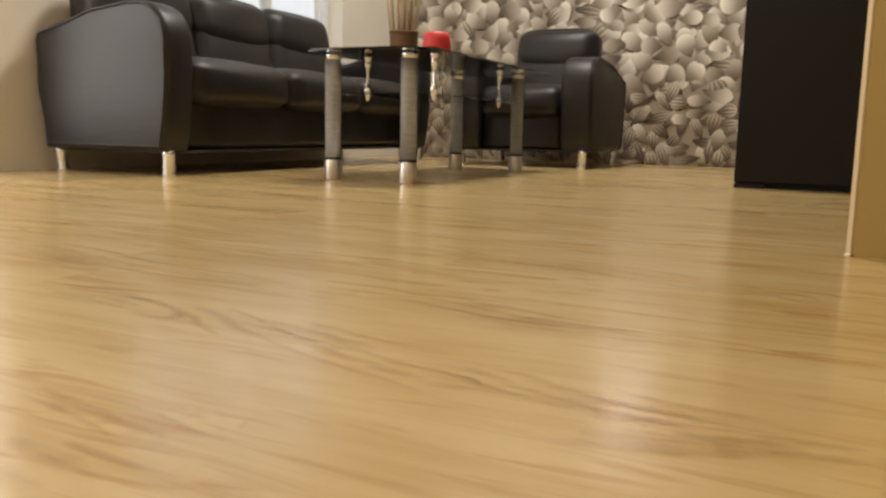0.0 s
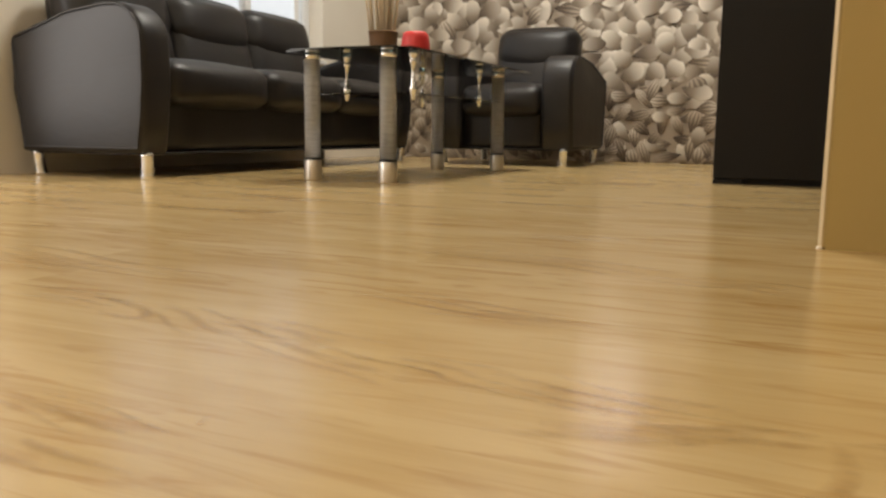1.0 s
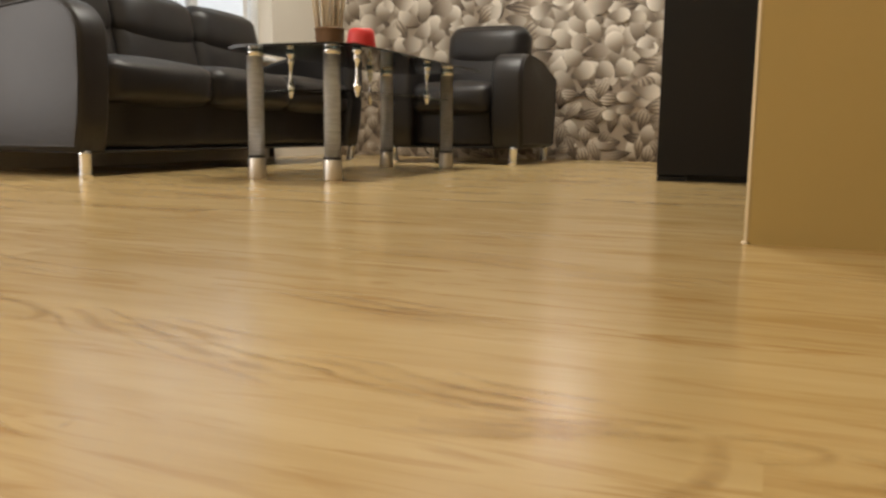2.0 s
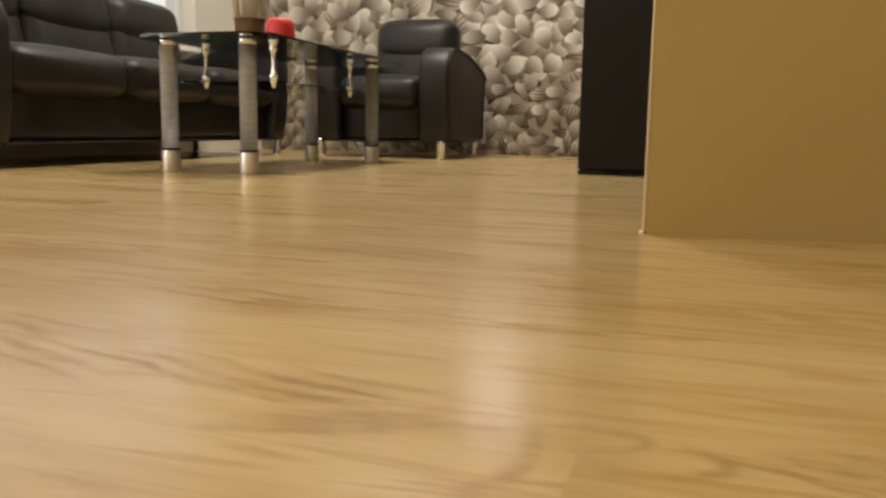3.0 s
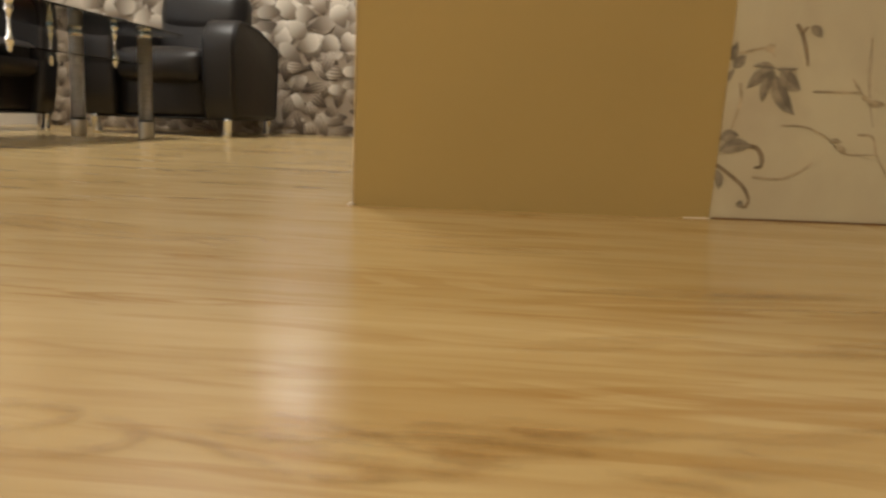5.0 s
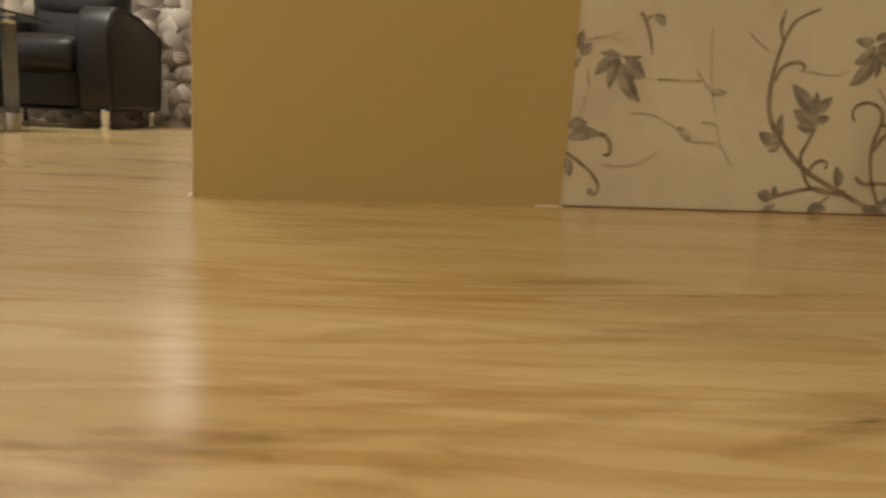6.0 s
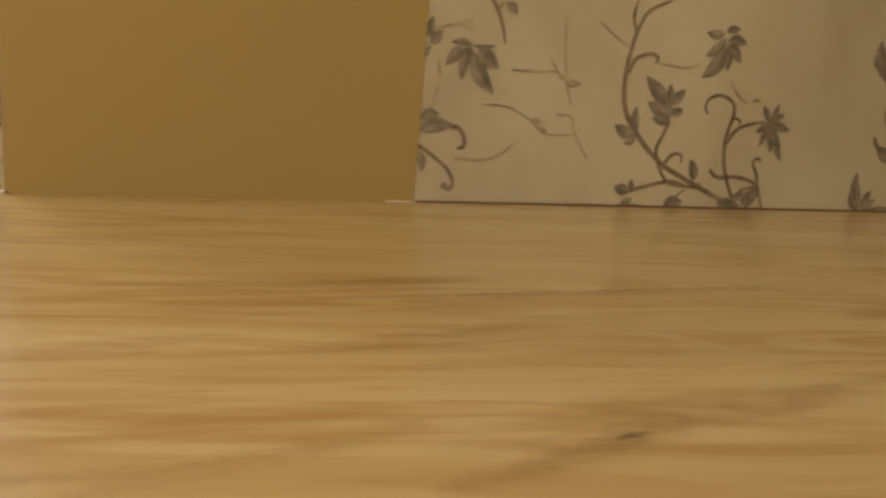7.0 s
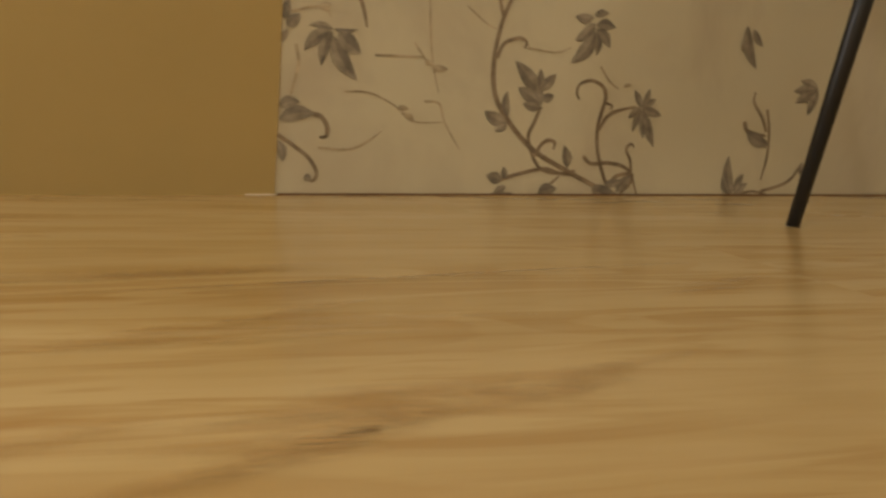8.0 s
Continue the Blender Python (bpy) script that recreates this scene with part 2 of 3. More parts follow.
def stick(a, b, ra, rb, sides=10):
    """A tapered round bar from a to b."""
    a, b = Vector(a), Vector(b)
    q = (b - a).to_track_quat("Z", "Y").to_matrix()
    bm = bmesh.new()
    rings = []
    for c, r in ((a, ra), (b, rb)):
        rings.append([bm.verts.new(c + q @ Vector((r * math.cos(2 * math.pi * k / sides), r * math.sin(2 * math.pi * k / sides), 0))) for k in range(sides)])
    for k in range(sides):
        bm.faces.new((rings[0][k], rings[0][(k + 1) % sides], rings[1][(k + 1) % sides], rings[1][k]))
    bm.faces.new(rings[0][::-1])
    bm.faces.new(rings[1])
    return bm


def thing(name, label, category, m=None, group=""):
    ob = new(name)
    if m is not None:
        ob.matrix_world = m
    return tagged(ob, label, category, group)


def setting(name, bm, material, label, category, smooth=False):
    return tagged(part(name, bm, material, None, "", smooth), label, category, "", "structure")


def holder(name, label, category, m=None):
    return tagged(thing(name, label, category, m), kind="structure")


# ---- structure ----
WEST, NORTH, EAST, SOUTH, TOP = -2.62, 5.0, 3.6, -2.6, 2.7
W0, W1, SILL, LINTEL = 2.55, 4.27, 0.55, 2.1
wall_west = holder("wall_west", "cream painted wall with a window behind the sofa", "wall")
part("wall_panel", box(WEST - 0.2, WEST, SOUTH - 0.2, 0.45, 0, TOP), WALL, wall_west, "", False)
part("wall_panel", box(WEST - 0.2, WEST, 1.95, W0, 0, TOP), WALL, wall_west, "", False)
part("wall_panel", box(WEST - 0.2, WEST, 0.45, 1.95, 2.15, TOP), WALL, wall_west, "", False)
part("wall_panel", box(WEST - 0.2, WEST, W1, NORTH + 0.2, 0, TOP), WALL, wall_west, "", False)
part("wall_panel", box(WEST - 0.2, WEST, W0, W1, 0, SILL), WALL, wall_west, "", False)
part("wall_panel", box(WEST - 0.2, WEST, W0, W1, LINTEL, TOP), WALL, wall_west, "", False)
window = holder("window_1", "white framed window with bright daylight behind it", "window")
part("window_sill", box(WEST - 0.19, WEST + 0.03, W0 + 0.002, W1 - 0.002, SILL, SILL + 0.025, 0.006), WHITE, window)
for y0, y1 in ((W0 + 0.002, W0 + 0.05), (W1 - 0.05, W1 - 0.002), (3.66, 3.71), (3.08, 3.13)):
    part("window_frame", box(WEST - 0.14, WEST - 0.09, y0, y1, SILL + 0.027, LINTEL - 0.002, 0.005), WHITE, window)
for z0, z1 in ((SILL + 0.028, SILL + 0.07), (LINTEL - 0.05, LINTEL - 0.003)):
    part("window_frame", box(WEST - 0.138, WEST - 0.092, W0 + 0.052, W1 - 0.052, z0, z1, 0.005), WHITE, window)
for y0, y1 in ((W0 + 0.05, 3.08), (3.13, 3.66), (3.71, W1 - 0.05)):
    pane = part("pane", box(WEST - 0.118, WEST - 0.112, y0, y1, SILL + 0.07, LINTEL - 0.05), PANE, window, "", False)
    pane.visible_shadow = False
glow = bpy.data.materials.new("bright_sky")
glow.use_nodes = True
glow.node_tree.nodes.clear()
em, out = glow.node_tree.nodes.new("ShaderNodeEmission"), glow.node_tree.nodes.new("ShaderNodeOutputMaterial")
em.inputs[0].default_value, em.inputs[1].default_value = (0.96, 0.98, 1.0, 1), 1.0
join(glow, em.outputs[0], out.inputs[0])
setting("backdrop", box(WEST - 1.6, WEST - 1.58, -2.0, 8.0, -1, 4.5), glow, "plain bright daylight sky outside the window", "sky")

wall_north = setting("wall_north", box(WEST, EAST + 0.2, NORTH, NORTH + 0.2, 0, TOP), BACKING, "wall papered with large embossed beige and grey petals", "wall")
setting("wall_east", box(EAST, EAST + 0.2, SOUTH - 0.2, NORTH, 0, TOP), WALL, "plain cream painted wall", "wall")
setting("wall_south", box(WEST, EAST, SOUTH - 0.2, SOUTH, 0, TOP), WALL, "plain cream painted wall", "wall")
setting("ceiling", box(WEST - 0.2, EAST + 0.2, SOUTH - 0.2, NORTH + 0.2, TOP, TOP + 0.15), CEIL, "plain white painted ceiling", "ceiling")

# The partition: an ochre end pier, and a wallpapered stretch behind its face.
LEAN = 4.716
PART = pose(0.0682, 1.3994, 0, 0, 0, LEAN)
SEAM, BACK = 0.5369, 0.0022
partition = holder("wall_partition", "partition wall with an ochre brown pier and floral wallpaper", "wall", PART)
bm = bmesh.new()
ring = [bm.verts.new((x, 0, z)) for x, z in ((0, 0), (SEAM - 0.003, 0), (SEAM + 0.003, 0.12), (SEAM + 0.010, 0.30), (SEAM + 0.012, 0.60), (SEAM + 0.012, TOP), (0, TOP))]
for v in bmesh.ops.extrude_face_region(bm, geom=[bm.faces.new(ring)])["geom"]:
    if isinstance(v, bmesh.types.BMVert):
        v.co.y = 0.055
bmesh.ops.bevel(bm, geom=[e for e in bm.edges if e.verts[0].co.x < 0.001 and e.verts[1].co.x < 0.001], offset=0.003, segments=2, affect="EDGES")
part("pier", bm, BROWN, partition, "ochre brown painted pier", False)
# End face in a paler colour than the pier's front.
part("pier_edge", box(-0.003, -0.0002, 0.003, 0.053, 0, TOP, 0.0015), EDGE, partition, "pale pier end", False)
part("papered_wall", box(SEAM - 0.006, 3.75, BACK, 0.0545, 0, TOP - 0.001), PAPER, partition, "cream floral wallpaper", False)
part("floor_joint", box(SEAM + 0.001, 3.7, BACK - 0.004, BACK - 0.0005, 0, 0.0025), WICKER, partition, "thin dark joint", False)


def ribbon(points, width, steps=10):
    """A flat printed line through a few (s, z) places, smoothed."""
    pts = [Vector((s, z)) for s, z in points]
    pts = [pts[0] * 2 - pts[1], *pts, pts[-1] * 2 - pts[-2]]
    line = []
    for k in range(1, len(pts) - 2):
        p0, p1, p2, p3 = pts[k - 1:k + 3]
        for j in range(steps):
            t = j / steps
            line.append(0.5 * (2 * p1 + (p2 - p0) * t + (2 * p0 - 5 * p1 + 4 * p2 - p3) * t * t + (3 * p1 - p0 - 3 * p2 + p3) * t ** 3))
    line.append(pts[-2])
    return line, width


def printed(lines, leaves, up=0.0, along=0.0, flip=False):
    """Printed vines and leaves as one thin sheet, moved by (along, up) on the wall."""
    bm = bmesh.new()

    def place(s, z, depth):
        return bm.verts.new((SEAM + along + (-s if flip else s), BACK - depth, z + up))

    for line, width in lines:
        left, right = [], []
        for k, p in enumerate(line):
            d = (line[min(k + 1, len(line) - 1)] - line[max(k - 1, 0)]).normalized()
            w = width * (0.5 + 0.5 * min(1, 2.2 * (1 - k / len(line)))) / 2
            left.append((p.x - d.y * w, p.y + d.x * w))
            right.append((p.x + d.y * w, p.y - d.x * w))
        if min(z + up for _, z in left + right) < 0:
            keep = [k for k in range(len(left)) if left[k][1] + up > 0 and right[k][1] + up > 0]
            left, right = [left[k] for k in keep], [right[k] for k in keep]
        a = [place(*p, 0.0009) for p in left]
        b = [place(*p, 0.0009) for p in right]
        for k in range(len(a) - 1):
            bm.faces.new((a[k], a[k + 1], b[k + 1], b[k]))
    for s, z, angle, length, width in leaves:
        c, n = math.cos(radians(angle)), math.sin(radians(angle))
        bend = 0.10 * length * math.sin(37.0 * s + 11.0 * z)

        def at(u, side):
            w = side * width * 0.5 * math.sin(math.pi * u ** 0.85) ** 0.85 + bend * 4 * u * (1 - u)
            return s + c * u * length - n * w, max(z + n * u * length + c * w, 0.002 - up)

        steps = [k / 7 for k in range(8)]
        spine = [place(*at(u, 0.0), 0.0014) for u in steps]
        for side in (1, -1):
            rim = [place(*at(u, side), 0.0011) for u in steps[1:-1]]
            chain = [spine[0], *rim, spine[-1]]
            for k in range(7):
                ring = [v for v in dict.fromkeys((spine[k], spine[k + 1], chain[k + 1], chain[k]))]
                if len(ring) > 2:
                    bm.faces.new(ring).material_index = 0 if side > 0 else 1
    return bm


SEAM_VINES = [
    ribbon([(0.101, 0.288), (0.110, 0.273), (0.118, 0.250), (0.122, 0.229)], 0.0056),
    ribbon([(0.108, 0.274), (0.117, 0.285)], 0.0043),
    ribbon([(0.046, 0.111), (0.060, 0.107), (0.068, 0.094), (0.067, 0.081), (0.058, 0.079)], 0.0068),
    ribbon([(0.002, 0.081), (0.023, 0.067), (0.043, 0.051), (0.054, 0.032), (0.050, 0.020), (0.041, 0.021)], 0.0056),
]
MAIN_VINES = [
    ribbon([(0.504, 0.004), (0.449, 0.030), (0.389, 0.060), (0.359, 0.083), (0.333, 0.112), (0.315, 0.140), (0.309, 0.169), (0.310, 0.202), (0.316, 0.235), (0.325, 0.264), (0.340, 0.289), (0.375, 0.307)], 0.0076),
    ribbon([(0.322, 0.255), (0.316, 0.279), (0.321, 0.304)], 0.0054),
    ribbon([(0.314, 0.198), (0.324, 0.219), (0.346, 0.228), (0.359, 0.223), (0.356, 0.214)], 0.0054),
    ribbon([(0.386, 0.132), (0.377, 0.109), (0.368, 0.088), (0.375, 0.062), (0.389, 0.041), (0.415, 0.033), (0.448, 0.038)], 0.0057),
    ribbon([(0.382, 0.058), (0.386, 0.071), (0.398, 0.082), (0.411, 0.080), (0.410, 0.069)], 0.0057),
    ribbon([(0.327, 0.024), (0.359, 0.033), (0.396, 0.040), (0.425, 0.033), (0.449, 0.030)], 0.0057),
    ribbon([(0.405, 0.015), (0.422, 0.030)], 0.0038),
]
SCROLL_VINES = [
    ribbon([(0.503, 0.016), (0.491, 0.044), (0.483, 0.074), (0.482, 0.105), (0.487, 0.126), (0.493, 0.148), (0.487, 0.165), (0.468, 0.173), (0.449, 0.167), (0.444, 0.154), (0.449, 0.144)], 0.0060),
    ribbon([(0.492, 0.141), (0.504, 0.137), (0.502, 0.130)], 0.0040),
    ribbon([(0.484, 0.100), (0.498, 0.121), (0.516, 0.130), (0.547, 0.137)], 0.0060),
    ribbon([(0.460, 0.060), (0.474, 0.049), (0.505, 0.050), (0.534, 0.043), (0.547, 0.027), (0.557, 0.001)], 0.0060),
    ribbon([(0.544, 0.036), (0.542, 0.054), (0.534, 0.071), (0.541, 0.080), (0.548, 0.075)], 0.0050),
    ribbon([(0.509, 0.016), (0.519, 0.030), (0.545, 0.033), (0.543, 0.018), (0.527, 0.002)], 0.0060),
]
FAR_VINES = [
    ribbon([(0.747, 0.120), (0.753, 0.106), (0.769, 0.101), (0.791, 0.098)], 0.0074),
    ribbon([(0.791, 0.105), (0.781, 0.127), (0.763, 0.151), (0.764, 0.168)], 0.0058),
    ribbon([(0.790, 0.141), (0.797, 0.105), (0.797, 0.063), (0.788, 0.026)], 0.0046),
    ribbon([(0.789, 0.007), (0.828, 0.017), (0.851, 0.030), (0.867, 0.054)], 0.0058),
    ribbon([(0.741, 0.001), (0.773, 0.007), (0.807, 0.001)], 0.0044),
]
HANGING = [(0.076, 0.224, 175, 0.034, 0.010), (0.076, 0.224, 3, 0.033, 0.007), (0.073, 0.222, -143, 0.046, 0.019), (0.075, 0.221, -108, 0.049, 0.016), (0.083, 0.222, -42, 0.042, 0.026), (0.076, 0.215, -60, 0.066, 0.024), (0.121, 0.286, -45, 0.023, 0.014)]
EDGE_LEAVES = [(0.010, 0.232, 76, 0.029, 0.013), (0.014, 0.223, 47, 0.025, 0.016), (0.007, 0.203, 66, 0.020, 0.008), (0.003, 0.119, 14, 0.029, 0.018), (0.003, 0.102, 10, 0.050, 0.022), (0.002, 0.074, -78, 0.030, 0.013), (0.036, 0.024, -9, 0.012, 0.011)]
VINE_LEAVES = [(0.333, 0.107, 156, 0.039, 0.020), (0.333, 0.107, -146, 0.023, 0.012), (0.334, 0.114, 93, 0.039, 0.013), (0.434, 0.042, 102, 0.034, 0.016), (0.329, 0.022, 163, 0.027, 0.018), (0.333, 0.024, 96, 0.019, 0.010), (0.335, 0.014, -148, 0.025, 0.012), (0.306, 0.001, 4, 0.042, 0.013), (0.387, 0.001, 16, 0.033, 0.021)]
UPRIGHT = [(0.384, 0.150, 132, 0.062, 0.023), (0.385, 0.138, 152, 0.042, 0.022), (0.386, 0.130, 171, 0.030, 0.016), (0.384, 0.153, 92, 0.034, 0.013), (0.384, 0.155, 46, 0.035, 0.016), (0.387, 0.142, 19, 0.021, 0.014), (0.384, 0.130, 102, 0.043, 0.020)]
STAR = [(0.557, 0.135, 119, 0.031, 0.012), (0.559, 0.135, 72, 0.032, 0.011), (0.556, 0.137, 27, 0.028, 0.012), (0.557, 0.135, -17, 0.037, 0.015), (0.557, 0.135, -68, 0.064, 0.017), (0.557, 0.135, -85, 0.047, 0.013), (0.555, 0.135, -110, 0.040, 0.011), (0.556, 0.137, -142, 0.029, 0.013)]
ROOT = [(0.476, 0.013, -17, 0.051, 0.028), (0.520, 0.005, 46, 0.036, 0.018), (0.499, 0.017, 11, 0.032, 0.014)]
DROOPING = [(0.465, 0.265, 180, 0.030, 0.015), (0.467, 0.267, 12, 0.024, 0.012), (0.468, 0.257, -140, 0.042, 0.018), (0.469, 0.244, -128, 0.060, 0.023), (0.470, 0.246, -85, 0.037, 0.013), (0.470, 0.254, -3, 0.033, 0.016), (0.470, 0.249, -47, 0.037, 0.017)]
FAR_LEAVES = [(0.735, 0.001, 101, 0.065, 0.019), (0.732, 0.001, 119, 0.037, 0.017), (0.739, 0.001, 67, 0.038, 0.014), (0.742, 0.001, 44, 0.028, 0.014), (0.753, 0.103, -23, 0.051, 0.022), (0.738, 0.271, -71, 0.072, 0.020), (0.742, 0.255, -110, 0.029, 0.012), (0.750, 0.265, -52, 0.033, 0.014), (0.888, 0.177, -151, 0.051, 0.019), (0.888, 0.175, -113, 0.046, 0.017), (0.887, 0.178, 161, 0.037, 0.017), (0.888, 0.176, -175, 0.050, 0.018), (0.867, 0.034, 81, 0.024, 0.009)]
VINES = SEAM_VINES + MAIN_VINES + SCROLL_VINES + FAR_VINES
LEAVES = HANGING + EDGE_LEAVES + VINE_LEAVES + UPRIGHT + STAR + ROOT + DROOPING + FAR_LEAVES
TWIGS = [
    ribbon([(0.092, 0.142), (0.124, 0.142), (0.150, 0.133), (0.181, 0.114)], 0.0026),
    ribbon([(0.173, 0.116), (0.191, 0.104), (0.235, 0.104)], 0.0026),
    ribbon([(0.134, 0.193), (0.202, 0.194)], 0.0034),
    ribbon([(0.190, 0.213), (0.211, 0.186), (0.234, 0.177)], 0.0034),
    ribbon([(0.211, 0.272), (0.214, 0.213), (0.219, 0.177), (0.227, 0.145)], 0.0026),
    ribbon([(0.206, 0.133), (0.228, 0.130), (0.237, 0.104), (0.260, 0.067)], 0.0036),
    ribbon([(0.056, 0.065), (0.099, 0.064), (0.128, 0.077), (0.144, 0.090)], 0.0034),
    ribbon([(0.026, 0.202), (0.029, 0.175), (0.019, 0.135)], 0.0048),
    ribbon([(0.020, 0.244), (0.061, 0.253), (0.073, 0.240)], 0.0032),
    ribbon([(0.266, 0.268), (0.295, 0.246), (0.311, 0.239)], 0.0027),
    ribbon([(0.361, 0.215), (0.407, 0.211), (0.430, 0.219)], 0.0027),
    ribbon([(0.482, 0.194), (0.497, 0.174), (0.514, 0.162)], 0.0038),
]
BUDS = [(0.214, 0.181, -4, 0.027, 0.011), (0.205, 0.190, -32, 0.013, 0.008), (0.166, 0.121, 0, 0.018, 0.008), (0.179, 0.115, -45, 0.018, 0.008), (0.057, 0.251, 24, 0.017, 0.013), (0.522, 0.166, 11, 0.015, 0.006)]
for up, along, flip in ((0, 0, False), (0.36, 0.95, True), (0.0, 2.05, True), (0.0, 2.2, False), (0.36, 1.05, False), (0.72, 0, False)):
    part("vine_print", printed(VINES, [], up, along, flip), VINE, partition, "brown printed vines", False)
    part("leaf_print", printed([], LEAVES, up, along, flip), INK, partition, "grey printed leaves", False).data.materials.append(INK_LIGHT)
    part("twig_print", printed(TWIGS, BUDS, up, along, flip), FAINT, partition, "faint printed twigs", False)
bm = soft_box(-0.005, 0.008, 0.001, 0.004, 0.009, 0.0025, 0.002, 4)
part("filler", bm, CAULK, partition, "white filler crumbs")
part("filler", soft_box(SEAM - 0.022, -0.001, 0.0005, 0.02, 0.002, 0.0014, 0.001, 4), CAULK, partition, "white filler crumbs")

# Embossed petals of the far wallpaper, overlapping like scales.
rng = random.Random(7)


def petal_sheet(x0, x1, z0, z1):
    verts, faces, tags = [], [], []
    step = 0.064
    rows_up = int((z1 - z0) / step)
    for r in range(rows_up, -1, -1):
        for c in range(int((x1 - x0) / 0.09) + 1):
            x = x0 + (c + 0.5 * (r % 2)) * 0.09 + rng.uniform(-0.03, 0.03)
            z = z0 + r * step + rng.uniform(-0.025, 0.025)
            length, width = (rng.uniform(0.125, 0.185), rng.uniform(0.08, 0.12)) if z > 0.4 else (rng.uniform(0.11, 0.17), rng.uniform(0.055, 0.085))
            a = radians(90 + rng.uniform(-105, 105))
            ca, sa = math.cos(a), math.sin(a)
            lift = 0.002 + 0.009 * rng.random()
            # Dark leaf print thickens below 0.42 m, painting in dimmer light there as well.
            leaf_shade = 1.0 if rng.random() < (0.92 if z < 0.42 else 0.06) else 0.0
            base = len(verts)
            for u in (0.0, 0.2, 0.42, 0.62, 0.78, 0.92, 1.0):
                w = width * 0.5 * (max(0.06, math.sin(math.pi * u / 1.24)) if u < 0.62 else math.sqrt(max(0.03, 1 - ((u - 0.62) / 0.385) ** 2)))
                for j in range(5):
                    v = j / 4 - 0.5
                    px, pz = x + ca * length * (u - 0.3) - sa * 2 * v * w, z + sa * length * (u - 0.3) + ca * 2 * v * w
                    cup = 0.003 * (1 - 4 * v * v) * math.sin(math.pi * u)
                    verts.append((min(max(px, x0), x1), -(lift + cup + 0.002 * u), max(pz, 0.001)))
                    tags.append((j / 4, u, leaf_shade))
            for i in range(6):
                for j in range(4):
                    k = base + i * 5 + j
                    faces.append((k, k + 1, k + 6, k + 5))
    data = bpy.data.meshes.new("petal_relief")
    data.from_pydata(verts, [], faces)
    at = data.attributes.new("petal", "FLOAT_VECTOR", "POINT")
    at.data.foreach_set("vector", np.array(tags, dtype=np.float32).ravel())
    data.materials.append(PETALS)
    for p in data.polygons:
        p.use_smooth = True
    ob = new("petal_relief", data)
    ob.parent = wall_north
    ob.location = (0, NORTH, 0)
    return tagged(ob, "embossed overlapping beige petals", kind="stuff")


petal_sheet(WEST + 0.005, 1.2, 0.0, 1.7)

# ---- seating ----


def leg_part(x, y, parent, lean=(0, 0), height=0.09):
    bm = lathe([(0.0215, 0), (0.0235, 0.004), (0.0225, 0.012), (0.0205, 0.03), (0.0205, height * 0.85), (0.0225, height)], 20)
    for v in bm.verts:
        v.co.x += x + lean[0] * v.co.z
        v.co.y += y + lean[1] * v.co.z
    part("leg", bm, CHROME, parent, "chrome tapered leg")


def arm_profile(depth, top):
    """Side outline of an arm: upright rounded front, top falling to the back."""
    pts = [(0.03, 0.088), (0.012, 0.20), (0.0, 0.33), (0.0, top - 0.13)]
    for k in range(1, 8):
        a = radians(180 - 90 * k / 8)
        pts.append((0.13 + 0.13 * math.cos(a), top - 0.13 + 0.13 * math.sin(a)))
    pts += [(0.17, top), (depth * 0.55, top - 0.02), (depth * 0.8, top - 0.065), (depth - 0.008, top - 0.095), (depth, top - 0.12), (depth - 0.015, 0.30), (depth - 0.035, 0.088)]
    return pts


def piping(outline, x, r=0.004, sides=6):
    """A thin welt run along a closed (y, z) outline on the plane x."""
    cy, cz = sum(p[0] for p in outline) / len(outline), sum(p[1] for p in outline) / len(outline)
    pts = [Vector((x, cy + (y - cy) * 0.945, cz + (z - cz) * 0.955)) for y, z in outline]
    bm = bmesh.new()
    rings = []
    for k, p in enumerate(pts):
        d = (pts[(k + 1) % len(pts)] - pts[k - 1]).normalized()
        side = d.cross(Vector((1, 0, 0))).normalized()
        rings.append([bm.verts.new(p + r * (math.cos(a) * Vector((1, 0, 0)) + math.sin(a) * side)) for a in (2 * math.pi * j / sides for j in range(sides))])
    for a, b in zip(rings, rings[1:] + rings[:1]):
        for j in range(sides):
            bm.faces.new((a[j], a[(j + 1) % sides], b[(j + 1) % sides], b[j]))
    return bm


